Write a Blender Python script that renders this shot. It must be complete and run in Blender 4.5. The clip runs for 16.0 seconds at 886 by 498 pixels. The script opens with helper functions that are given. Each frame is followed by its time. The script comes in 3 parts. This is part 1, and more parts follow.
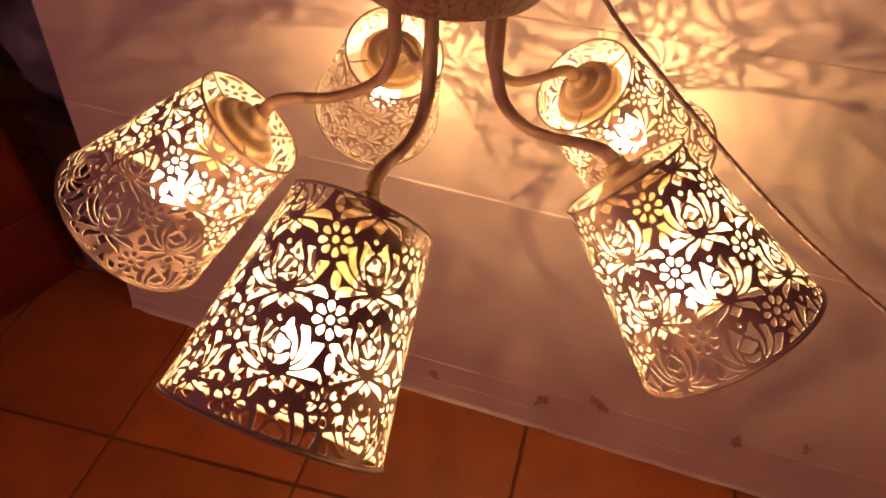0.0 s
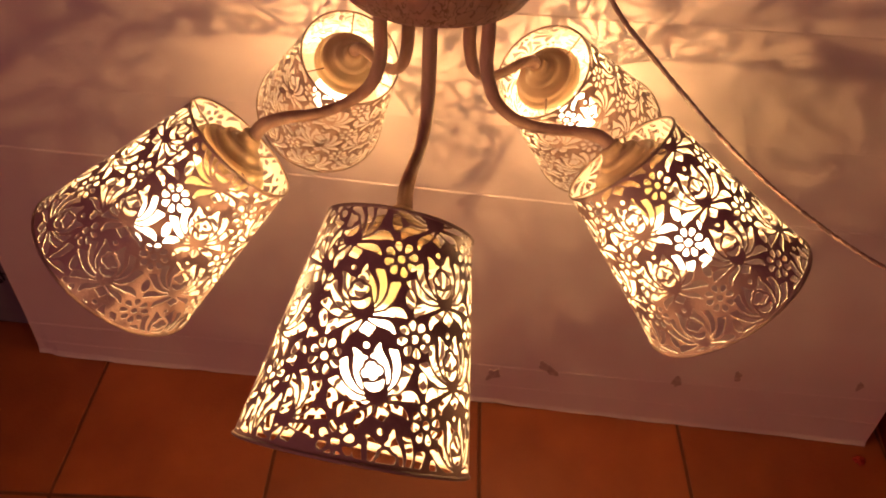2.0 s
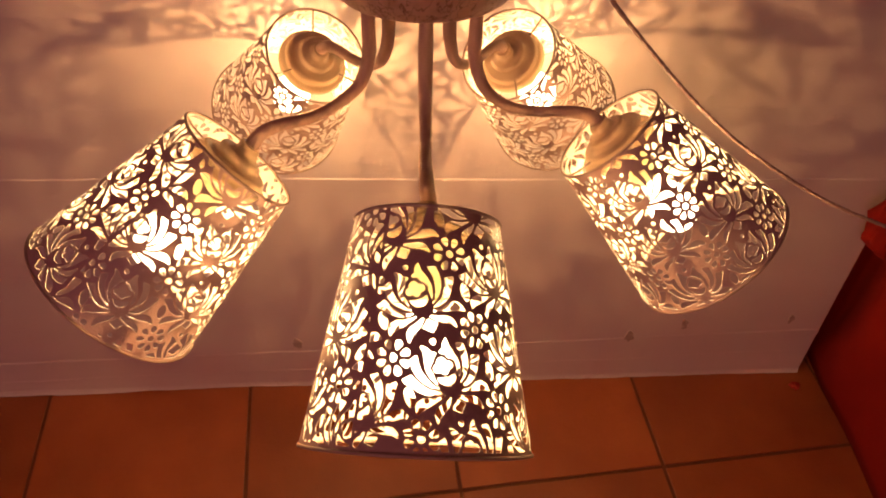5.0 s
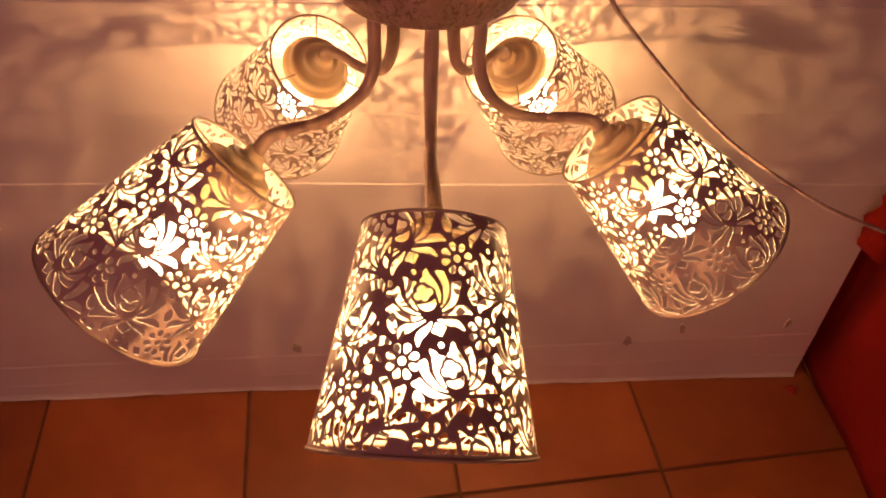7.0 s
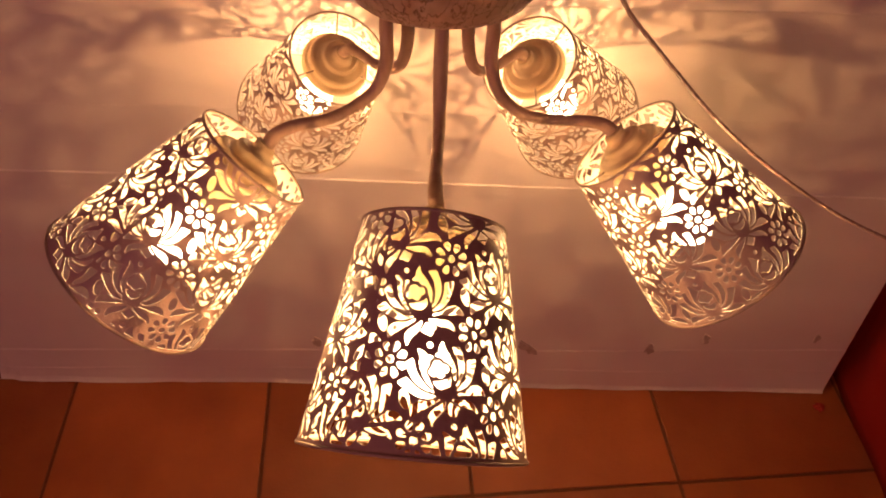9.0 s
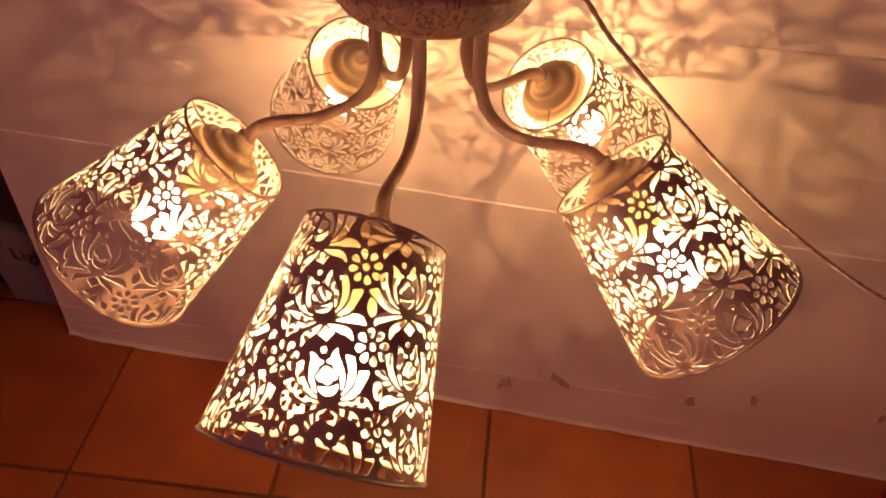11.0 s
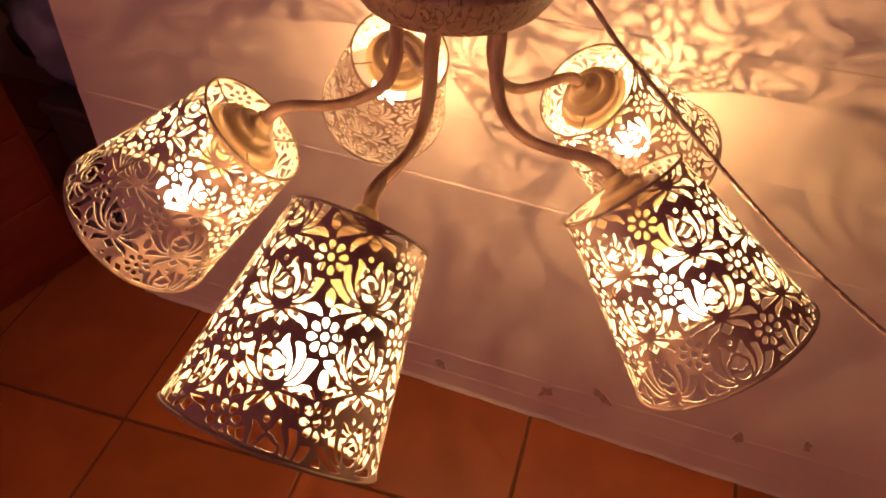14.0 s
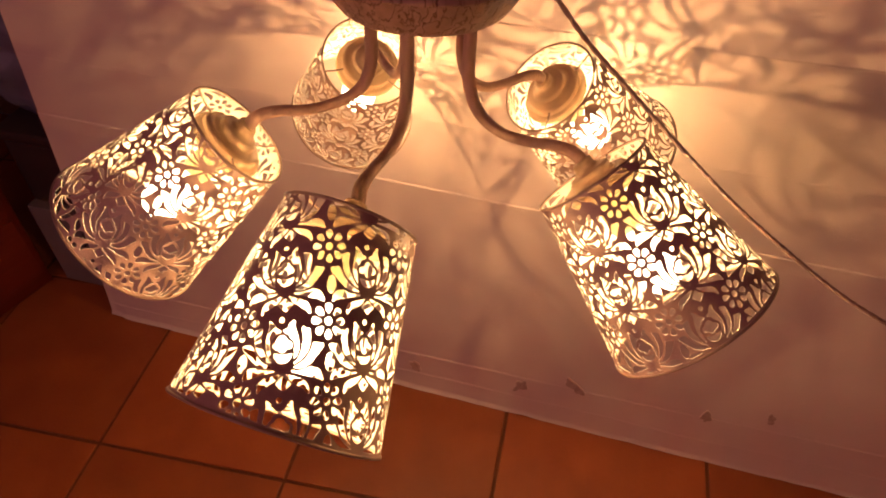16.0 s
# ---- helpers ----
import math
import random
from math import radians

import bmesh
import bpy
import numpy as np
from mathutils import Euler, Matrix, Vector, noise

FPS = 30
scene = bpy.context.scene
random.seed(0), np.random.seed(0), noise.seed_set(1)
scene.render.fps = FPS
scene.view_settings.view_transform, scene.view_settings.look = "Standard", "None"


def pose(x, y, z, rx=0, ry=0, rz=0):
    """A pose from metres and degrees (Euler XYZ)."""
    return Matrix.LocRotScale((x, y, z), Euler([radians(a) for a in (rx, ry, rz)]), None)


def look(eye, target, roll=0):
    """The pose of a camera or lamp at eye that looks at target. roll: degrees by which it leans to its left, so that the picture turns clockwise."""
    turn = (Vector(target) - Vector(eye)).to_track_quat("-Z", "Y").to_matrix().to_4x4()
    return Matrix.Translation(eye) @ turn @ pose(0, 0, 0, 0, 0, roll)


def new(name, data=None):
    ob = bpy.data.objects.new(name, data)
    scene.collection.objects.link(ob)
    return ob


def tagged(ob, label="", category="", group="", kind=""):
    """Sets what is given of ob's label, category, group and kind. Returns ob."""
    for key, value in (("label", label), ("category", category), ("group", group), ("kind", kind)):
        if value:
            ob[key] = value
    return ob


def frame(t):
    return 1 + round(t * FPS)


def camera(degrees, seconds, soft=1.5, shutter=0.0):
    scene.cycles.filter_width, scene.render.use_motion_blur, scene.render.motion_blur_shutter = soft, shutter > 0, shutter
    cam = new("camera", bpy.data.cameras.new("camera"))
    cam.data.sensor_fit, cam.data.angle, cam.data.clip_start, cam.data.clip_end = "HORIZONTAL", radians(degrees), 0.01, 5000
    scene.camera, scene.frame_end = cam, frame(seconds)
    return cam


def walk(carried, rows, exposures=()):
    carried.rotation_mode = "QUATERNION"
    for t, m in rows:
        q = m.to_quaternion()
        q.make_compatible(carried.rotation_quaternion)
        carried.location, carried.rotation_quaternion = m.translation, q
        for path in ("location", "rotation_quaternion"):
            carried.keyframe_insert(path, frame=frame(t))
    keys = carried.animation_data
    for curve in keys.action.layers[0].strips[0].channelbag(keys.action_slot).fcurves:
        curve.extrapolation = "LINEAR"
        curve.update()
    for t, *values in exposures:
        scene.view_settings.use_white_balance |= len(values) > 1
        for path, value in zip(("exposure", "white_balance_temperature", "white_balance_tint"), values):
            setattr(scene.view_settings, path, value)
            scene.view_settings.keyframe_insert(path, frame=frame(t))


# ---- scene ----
cam = camera(63.0, 16.0, soft=2.0)
PATH = [
    (0, (0.139, -0.802, 1.272), (-0.383, 0.537, -0.119), -1.3),
    (0.5, (0.107, -0.811, 1.278), (-0.32, 0.555, -0.119), -0.3),
    (1, (0.077, -0.816, 1.282), (-0.251, 0.561, -0.13), 0.6),
    (1.5, (0.039, -0.825, 1.292), (-0.217, 0.558, -0.129), 0.5),
    (2, (0.012, -0.827, 1.294), (-0.147, 0.56, -0.138), 1.0),
    (2.5, (-0.012, -0.832, 1.298), (-0.087, 0.555, -0.142), 1.6),
    (3, (-0.031, -0.833, 1.297), (-0.044, 0.545, -0.152), 1.8),
    (3.5, (-0.05, -0.828, 1.298), (-0.009, 0.547, -0.154), 2.1),
    (4, (-0.063, -0.828, 1.3), (0.044, 0.536, -0.158), 2.9),
    (4.5, (-0.076, -0.831, 1.304), (0.036, 0.527, -0.16), 2.6),
    (7, (-0.094, -0.836, 1.31), (0.036, 0.531, -0.144), 3.1),
    (7.5, (-0.092, -0.839, 1.313), (0.032, 0.529, -0.141), 3.0),
    (8, (-0.088, -0.842, 1.316), (0.014, 0.529, -0.137), 3.0),
    (8.5, (-0.083, -0.841, 1.315), (-0.013, 0.53, -0.139), 2.6),
    (9, (-0.065, -0.836, 1.31), (-0.038, 0.533, -0.147), 2.1),
    (11.5, (0.092, -0.809, 1.301), (-0.269, 0.55, -0.121), -0.0),
    (12, (0.114, -0.799, 1.3), (-0.317, 0.541, -0.121), -0.3),
    (12.5, (0.135, -0.792, 1.299), (-0.357, 0.527, -0.121), -0.9),
    (13, (0.144, -0.785, 1.299), (-0.386, 0.506, -0.133), -1.4),
    (13.5, (0.147, -0.783, 1.299), (-0.395, 0.5, -0.136), -1.4),
    (14, (0.148, -0.784, 1.298), (-0.397, 0.498, -0.138), -1.7),
    (14.5, (0.153, -0.782, 1.299), (-0.39, 0.506, -0.131), -1.8),
    (15, (0.158, -0.785, 1.3), (-0.381, 0.511, -0.125), -1.7),
    (15.5, (0.151, -0.802, 1.301), (-0.365, 0.501, -0.126), -1.5),
    (16, (0.138, -0.828, 1.306), (-0.303, 0.521, -0.104), -1.4),
]
walk(cam, [(t, look(eye, target, roll)) for t, eye, target, roll in PATH], [(0.0, -0.14), (0.5, -0.24), (1.0, -0.26), (1.5, -0.22), (2.5, -0.21), (3.2, -0.19), (4.0, -0.12), (8.0, 0.0), (12.0, -0.05), (16.0, -0.06)])

# ---- light ----
world = bpy.data.worlds.new("dim_room")
scene.world = world
world.use_nodes = True
world.node_tree.nodes["Background"].inputs[0].default_value = (0.55, 0.6, 0.9, 1)
world.node_tree.nodes["Background"].inputs[1].default_value = 0.02
BULB_POWER = 15200.0
FILL_WATTS = 10.5
scene.view_settings.exposure = 0.0
# reddish fill added behind the camera to lift the dark fronts; its source is unseen
fill_lamp = bpy.data.lights.new("fill_light", "AREA")
fill_lamp.shape, fill_lamp.size, fill_lamp.size_y = "RECTANGLE", 1.1, 1.2
fill_lamp.energy, fill_lamp.color = FILL_WATTS, (1.0, 0.34, 0.42)
new("fill_light", fill_lamp).matrix_world = look((-1.3, -2.96, 1.65), (-0.15, -0.2, 0.8))


# ---- materials ----
def material(name, base, rough=0.6, metal=0.0, second=None, scale=30.0, amount=0.5, bump=0.1, fine=400.0, stretch=(1, 1, 1), spec=0.5, island=0.0):
    m = bpy.data.materials.new(name)
    m.use_nodes = True
    t = m.node_tree
    b = t.nodes["Principled BSDF"]
    b.inputs["Roughness"].default_value = rough
    b.inputs["Metallic"].default_value = metal
    b.inputs["Specular IOR Level"].default_value = spec
    co = t.nodes.new("ShaderNodeTexCoord")
    mp = t.nodes.new("ShaderNodeMapping")
    mp.inputs["Scale"].default_value = stretch
    t.links.new(co.outputs["Object"], mp.inputs["Vector"])
    n1 = t.nodes.new("ShaderNodeTexNoise")
    n1.inputs["Scale"].default_value, n1.inputs["Detail"].default_value = scale, 6
    n2 = t.nodes.new("ShaderNodeTexNoise")
    n2.inputs["Scale"].default_value, n2.inputs["Detail"].default_value = fine, 3
    for n in (n1, n2):
        t.links.new(mp.outputs[0], n.inputs["Vector"])
    ramp = t.nodes.new("ShaderNodeValToRGB")
    ramp.color_ramp.elements[0].position, ramp.color_ramp.elements[1].position = 0.5 - amount / 2, 0.5 + amount / 2
    ramp.color_ramp.elements[0].color = (*(second or [c * 0.75 for c in base]), 1)
    ramp.color_ramp.elements[1].color = (*base, 1)
    t.links.new(n1.outputs["Fac"], ramp.inputs["Fac"])
    out = ramp.outputs["Color"]
    if island:
        info = t.nodes.new("ShaderNodeObjectInfo")
        hsv = t.nodes.new("ShaderNodeHueSaturation")
        rng = t.nodes.new("ShaderNodeMapRange")
        rng.inputs["To Min"].default_value, rng.inputs["To Max"].default_value = 1 - island, 1 + island
        t.links.new(info.outputs["Random"], rng.inputs["Value"])
        t.links.new(rng.outputs[0], hsv.inputs["Value"])
        t.links.new(out, hsv.inputs["Color"])
        out = hsv.outputs["Color"]
    t.links.new(out, b.inputs["Base Color"])
    bp = t.nodes.new("ShaderNodeBump")
    bp.inputs["Strength"].default_value, bp.inputs["Distance"].default_value = bump, 0.002
    mix = t.nodes.new("ShaderNodeMath")
    mix.operation = "ADD"
    t.links.new(n1.outputs["Fac"], mix.inputs[0])
    t.links.new(n2.outputs["Fac"], mix.inputs[1])
    t.links.new(mix.outputs[0], bp.inputs["Height"])
    t.links.new(bp.outputs[0], b.inputs["Normal"])
    return m


def glow(name, colour, strength):
    m = bpy.data.materials.new(name)
    m.use_nodes = True
    b = m.node_tree.nodes["Principled BSDF"]
    b.inputs["Base Color"].default_value = (0.9, 0.85, 0.75, 1)
    b.inputs["Emission Color"].default_value = (*colour, 1)
    b.inputs["Emission Strength"].default_value = strength
    return m


CARD = material("white_card", (0.84, 0.715, 0.685), 0.5, second=(0.77, 0.635, 0.60), scale=4.0, amount=0.6, bump=0.16, fine=70, stretch=(0.5, 1, 2.2))
SHEET = material("painted_sheet_metal", (0.75, 0.52, 0.45), 0.42, second=(0.65, 0.43, 0.36), scale=60, amount=0.6, bump=0.15, fine=500)
LINING = material("cream_shade_lining", (0.90, 0.87, 0.80), 0.4, second=(0.85, 0.80, 0.71), scale=60, amount=0.6, bump=0.1, fine=500)
ANTIQUE = material("antique_cream_paint", (0.74, 0.50, 0.39), 0.5, second=(0.48, 0.29, 0.20), scale=60, amount=0.5, bump=0.3, fine=300, stretch=(1, 1, 0.3))
CARVED = ANTIQUE.copy()
CARVED.name = "carved_antique_cream"
ct = CARVED.node_tree
cb = ct.nodes["Principled BSDF"]
co, mp = ct.nodes.new("ShaderNodeTexCoord"), ct.nodes.new("ShaderNodeMapping")
mp.inputs["Scale"].default_value = (130, 130, 26)
grooves = ct.nodes.new("ShaderNodeTexNoise")
grooves.inputs["Scale"].default_value, grooves.inputs["Detail"].default_value, grooves.inputs["Distortion"].default_value = 1.0, 2, 0.35
cut = ct.nodes.new("ShaderNodeValToRGB")
cut.color_ramp.elements[0].position, cut.color_ramp.elements[1].position = 0.466, 0.524
cut.color_ramp.elements[0].color, cut.color_ramp.elements[1].color = (1, 1, 1, 1), (1, 1, 1, 1)
for at in (0.488, 0.502):
    cut.color_ramp.elements.new(at).color = (0, 0, 0, 1)
tint = ct.nodes.new("ShaderNodeMix")
tint.data_type = "RGBA"
old = cb.inputs["Base Color"].links[0].from_socket
ct.links.new(co.outputs["Object"], mp.inputs["Vector"])
ct.links.new(mp.outputs[0], grooves.inputs["Vector"])
ct.links.new(grooves.outputs["Fac"], cut.inputs["Fac"])
ct.links.new(cut.outputs["Color"], tint.inputs["Factor"])
tint.inputs["A"].default_value = (0.36, 0.20, 0.13, 1)
ct.links.new(old, tint.inputs["B"])
ct.links.new(tint.outputs["Result"], cb.inputs["Base Color"])
dent = ct.nodes.new("ShaderNodeBump")
dent.inputs["Strength"].default_value, dent.inputs["Distance"].default_value = 0.8, 0.002
ct.links.new(cut.outputs["Color"], dent.inputs["Height"])
ct.links.new(dent.outputs[0], cb.inputs["Normal"])
CAP = material("antique_cap_paint", (0.84, 0.66, 0.44), 0.4, second=(0.66, 0.45, 0.26), scale=40, amount=0.6, bump=0.2, fine=300, stretch=(0.6, 0.6, 3))
DARK = material("dark_metal", (0.06, 0.056, 0.062), 0.5, 0.6, bump=0.1)
RIM = material("rim_wire_metal", (0.60, 0.42, 0.33), 0.4, bump=0.1)
FILAMENT = glow("lit_filament", (1.0, 0.534, 0.200), BULB_POWER)
BULB = bpy.data.materials.new("glare_bulb_glass")
BULB.use_nodes = True
nt = BULB.node_tree
nt.nodes.remove(nt.nodes["Principled BSDF"])
# clear glass with emission of its own, imitating the glare round the filament
clear, shine, both = nt.nodes.new("ShaderNodeBsdfTransparent"), nt.nodes.new("ShaderNodeEmission"), nt.nodes.new("ShaderNodeAddShader")
shine.inputs[0].default_value, shine.inputs[1].default_value = (1.0, 0.76, 0.46, 1), 6.0
nt.links.new(clear.outputs[0], both.inputs[0])
nt.links.new(shine.outputs[0], both.inputs[1])
nt.links.new(both.outputs[0], nt.nodes["Material Output"].inputs["Surface"])
SOCKET = material("socket_plastic", (0.84, 0.84, 0.50), 0.5, bump=0.05)
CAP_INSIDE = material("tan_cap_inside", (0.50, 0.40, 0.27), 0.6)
TILE = material("terracotta_tile", (0.41, 0.106, 0.030), 0.45, second=(0.29, 0.066, 0.018), scale=9, amount=0.7, bump=0.18, fine=160, island=0.12)
GROUT = material("brown_grout", (0.20, 0.066, 0.029), 0.9, scale=80, bump=0.3)
PLASTER = material("room_plaster", (0.55, 0.45, 0.38), 0.85, scale=5, bump=0.15)
REDCLOTH = material("red_cotton", (0.36, 0.016, 0.006), 0.85, second=(0.24, 0.009, 0.004), scale=6, amount=0.6, bump=0.35, fine=500, spec=0.2)
REDWOOD = material("red_brown_wood", (0.24, 0.024, 0.010), 0.5, second=(0.16, 0.015, 0.006), scale=14, amount=0.6, bump=0.2, stretch=(1, 0.15, 4))
CABLE = material("clear_brown_cable", (0.50, 0.32, 0.27), 0.22, bump=0.05)
BOXCARD = material("grey_box_card", (0.24, 0.215, 0.215), 0.7, scale=8, bump=0.1)
INK = material("dark_ink", (0.03, 0.02, 0.02), 0.7)
STAIN = material("brown_stain", (0.64, 0.50, 0.47), 0.7, second=(0.40, 0.28, 0.25), scale=120, amount=0.5)
DARKBOX = material("dark_brown_plastic", (0.06, 0.04, 0.038), 0.45, scale=20)
# white plastic with the dim bluish light on it put into the base colour
BAG = material("dimmed_white_plastic", (0.24, 0.26, 0.34), 0.35, scale=20, bump=0.4)
FLUFF = material("red_fluff", (0.5, 0.04, 0.02), 0.9, scale=60)


# ---- helpers for meshes ----
def part(name, bm, mat, parent=None, label="", smooth=False):
    me = bpy.data.meshes.new(name)
    bm.to_mesh(me)
    bm.free()
    me.materials.append(mat)
    if smooth:
        me.shade_smooth()
    ob = new(name, me)
    if parent:
        ob.parent = parent
    if label:
        ob["label"] = label
    return ob


def empty(name, m=Matrix()):
    ob = new(name)
    ob.empty_display_size = 0.05
    ob.matrix_world = m
    return ob


def box_bm(lo, hi, bevel=0.0, segments=2):
    bm = bmesh.new()
    bmesh.ops.create_cube(bm, size=1)
    for v in bm.verts:
        v.co = Vector([lo[i] + (v.co[i] + 0.5) * (hi[i] - lo[i]) for i in range(3)])
    if bevel:
        bmesh.ops.bevel(bm, geom=bm.edges[:], offset=bevel, segments=segments, affect="EDGES", profile=0.6)
    return bm


def lathe(profile, n=64, wobble=0.0):
    """A turned body round z from (radius, height) pairs."""
    bm = bmesh.new()
    rings = []
    for r, z in profile:
        if r < 1e-5:
            rings.append([bm.verts.new((0, 0, z))])
        else:
            rings.append([bm.verts.new((r * math.cos(a) * (1 + wobble * math.sin(5 * a)), r * math.sin(a), z)) for a in (2 * math.pi * i / n for i in range(n))])
    for a, b in zip(rings, rings[1:]):
        for i in range(n):
            j = (i + 1) % n
            if len(a) == 1 and len(b) == 1:
                continue
            if len(a) == 1:
                bm.faces.new((a[0], b[j], b[i]))
            elif len(b) == 1:
                bm.faces.new((a[i], a[j], b[0]))
            else:
                bm.faces.new((a[i], a[j], b[j], b[i]))
    bmesh.ops.recalc_face_normals(bm, faces=bm.faces[:])
    return bm


def turned_spiral(profile, n, turns, depth):
    """A turned body whose skin carries a spiral ridge from the tip to the rim."""
    fine = smooth_path([(r, 0, z) for r, z in profile], 4)
    length, run = [0.0], 0.0
    for a, b in zip(fine, fine[1:]):
        run += (b - a).length
        length.append(run)
    bm = bmesh.new()
    rings = []
    for k, q in enumerate(fine):
        t = (fine[min(k + 1, len(fine) - 1)] - fine[max(k - 1, 0)]).normalized()
        nx, nz = -t.z, t.x
        s = length[k] / run
        fade = min(1.0, s * 8) * min(1.0, max(0.0, (0.62 - s) * 8))
        ring = []
        for i in range(n):
            a = 2 * math.pi * i / n
            d = depth * fade * math.sin(2 * math.pi * turns * s - a)
            r = max(q.x + nx * d, 0.0002)
            ring.append(bm.verts.new((r * math.cos(a), r * math.sin(a), q.z + nz * d)))
        rings.append(ring)
    for a, b in zip(rings, rings[1:]):
        for i in range(n):
            bm.faces.new((a[i], a[(i + 1) % n], b[(i + 1) % n], b[i]))
    bm.faces.new(rings[0][::-1])
    bm.faces.new(rings[-1])
    bmesh.ops.recalc_face_normals(bm, faces=bm.faces[:])
    return bm


def smooth_path(points, steps=8):
    """Catmull-Rom through the points."""
    p = [Vector(q) for q in points]
    p = [2 * p[0] - p[1], *p, 2 * p[-1] - p[-2]]
    out = []
    for a, b, c, d in zip(p, p[1:], p[2:], p[3:]):
        for i in range(steps):
            t = i / steps
            out.append(0.5 * (2 * b + (c - a) * t + (2 * a - 5 * b + 4 * c - d) * t * t + (3 * b - a - 3 * c + d) * t ** 3))
    out.append(p[-2])
    return out


def tube(path, radius, n=12, bm=None, closed=False):
    bm = bm or bmesh.new()
    rings, side = [], None
    m = len(path)
    for i, q in enumerate(path):
        a, b = (path[(i - 1) % m], path[(i + 1) % m]) if closed else (path[max(i - 1, 0)], path[min(i + 1, m - 1)])
        t = (b - a).normalized()
        side = (side - side.dot(t) * t).normalized() if side else t.orthogonal().normalized()
        up = t.cross(side)
        r = radius(i / (m - 1)) if callable(radius) else radius
        rings.append([bm.verts.new(q + r * (math.cos(w) * side + math.sin(w) * up)) for w in (2 * math.pi * k / n for k in range(n))])
    for a, b in list(zip(rings, rings[1:])) + ([(rings[-1], rings[0])] if closed else []):
        for k in range(n):
            bm.faces.new((a[k], a[(k + 1) % n], b[(k + 1) % n], b[k]))
    if not closed:
        bm.faces.new(rings[0][::-1])
        bm.faces.new(rings[-1])
    return bm


# ---- the cut-out sheet of a lamp shade ----
R_TOP, R_BOTTOM, LENGTH = 0.0551, 0.0827, 0.1656
CELL_W, CELL_H = 0.0590, 0.0540
DRAWN_W, DRAWN_H = 66.0, 55.2  # the cell as drawn, in units of its motif
SLANT = math.hypot(R_BOTTOM - R_TOP, LENGTH)
SIN_B = (R_BOTTOM - R_TOP) / SLANT
RHO_0 = R_TOP / SIN_B


def brush(x, y, *knots):
    """Depth inside a stroke drawn through (x, y, half width) knots."""
    best = np.full(x.shape, -9.0)
    for p in smooth_path(knots, 7):
        best = np.maximum(best, max(p.z, 0.3) - np.hypot(x - p.x, y - p.y))
    return best


def square_end(shape, x, y, at, towards):
    """The shape cut off straight at a point, across the given direction."""
    n = math.hypot(*towards)
    return np.minimum(shape, -((x - at[0]) * towards[0] + (y - at[1]) * towards[1]) / n)


def oval(x, y, cx, cy, rx, ry, turn=0.0):
    c, s = math.cos(turn), math.sin(turn)
    u, v = (x - cx) * c + (y - cy) * s, -(x - cx) * s + (y - cy) * c
    return (1 - np.hypot(u / rx, v / ry)) * min(rx, ry)


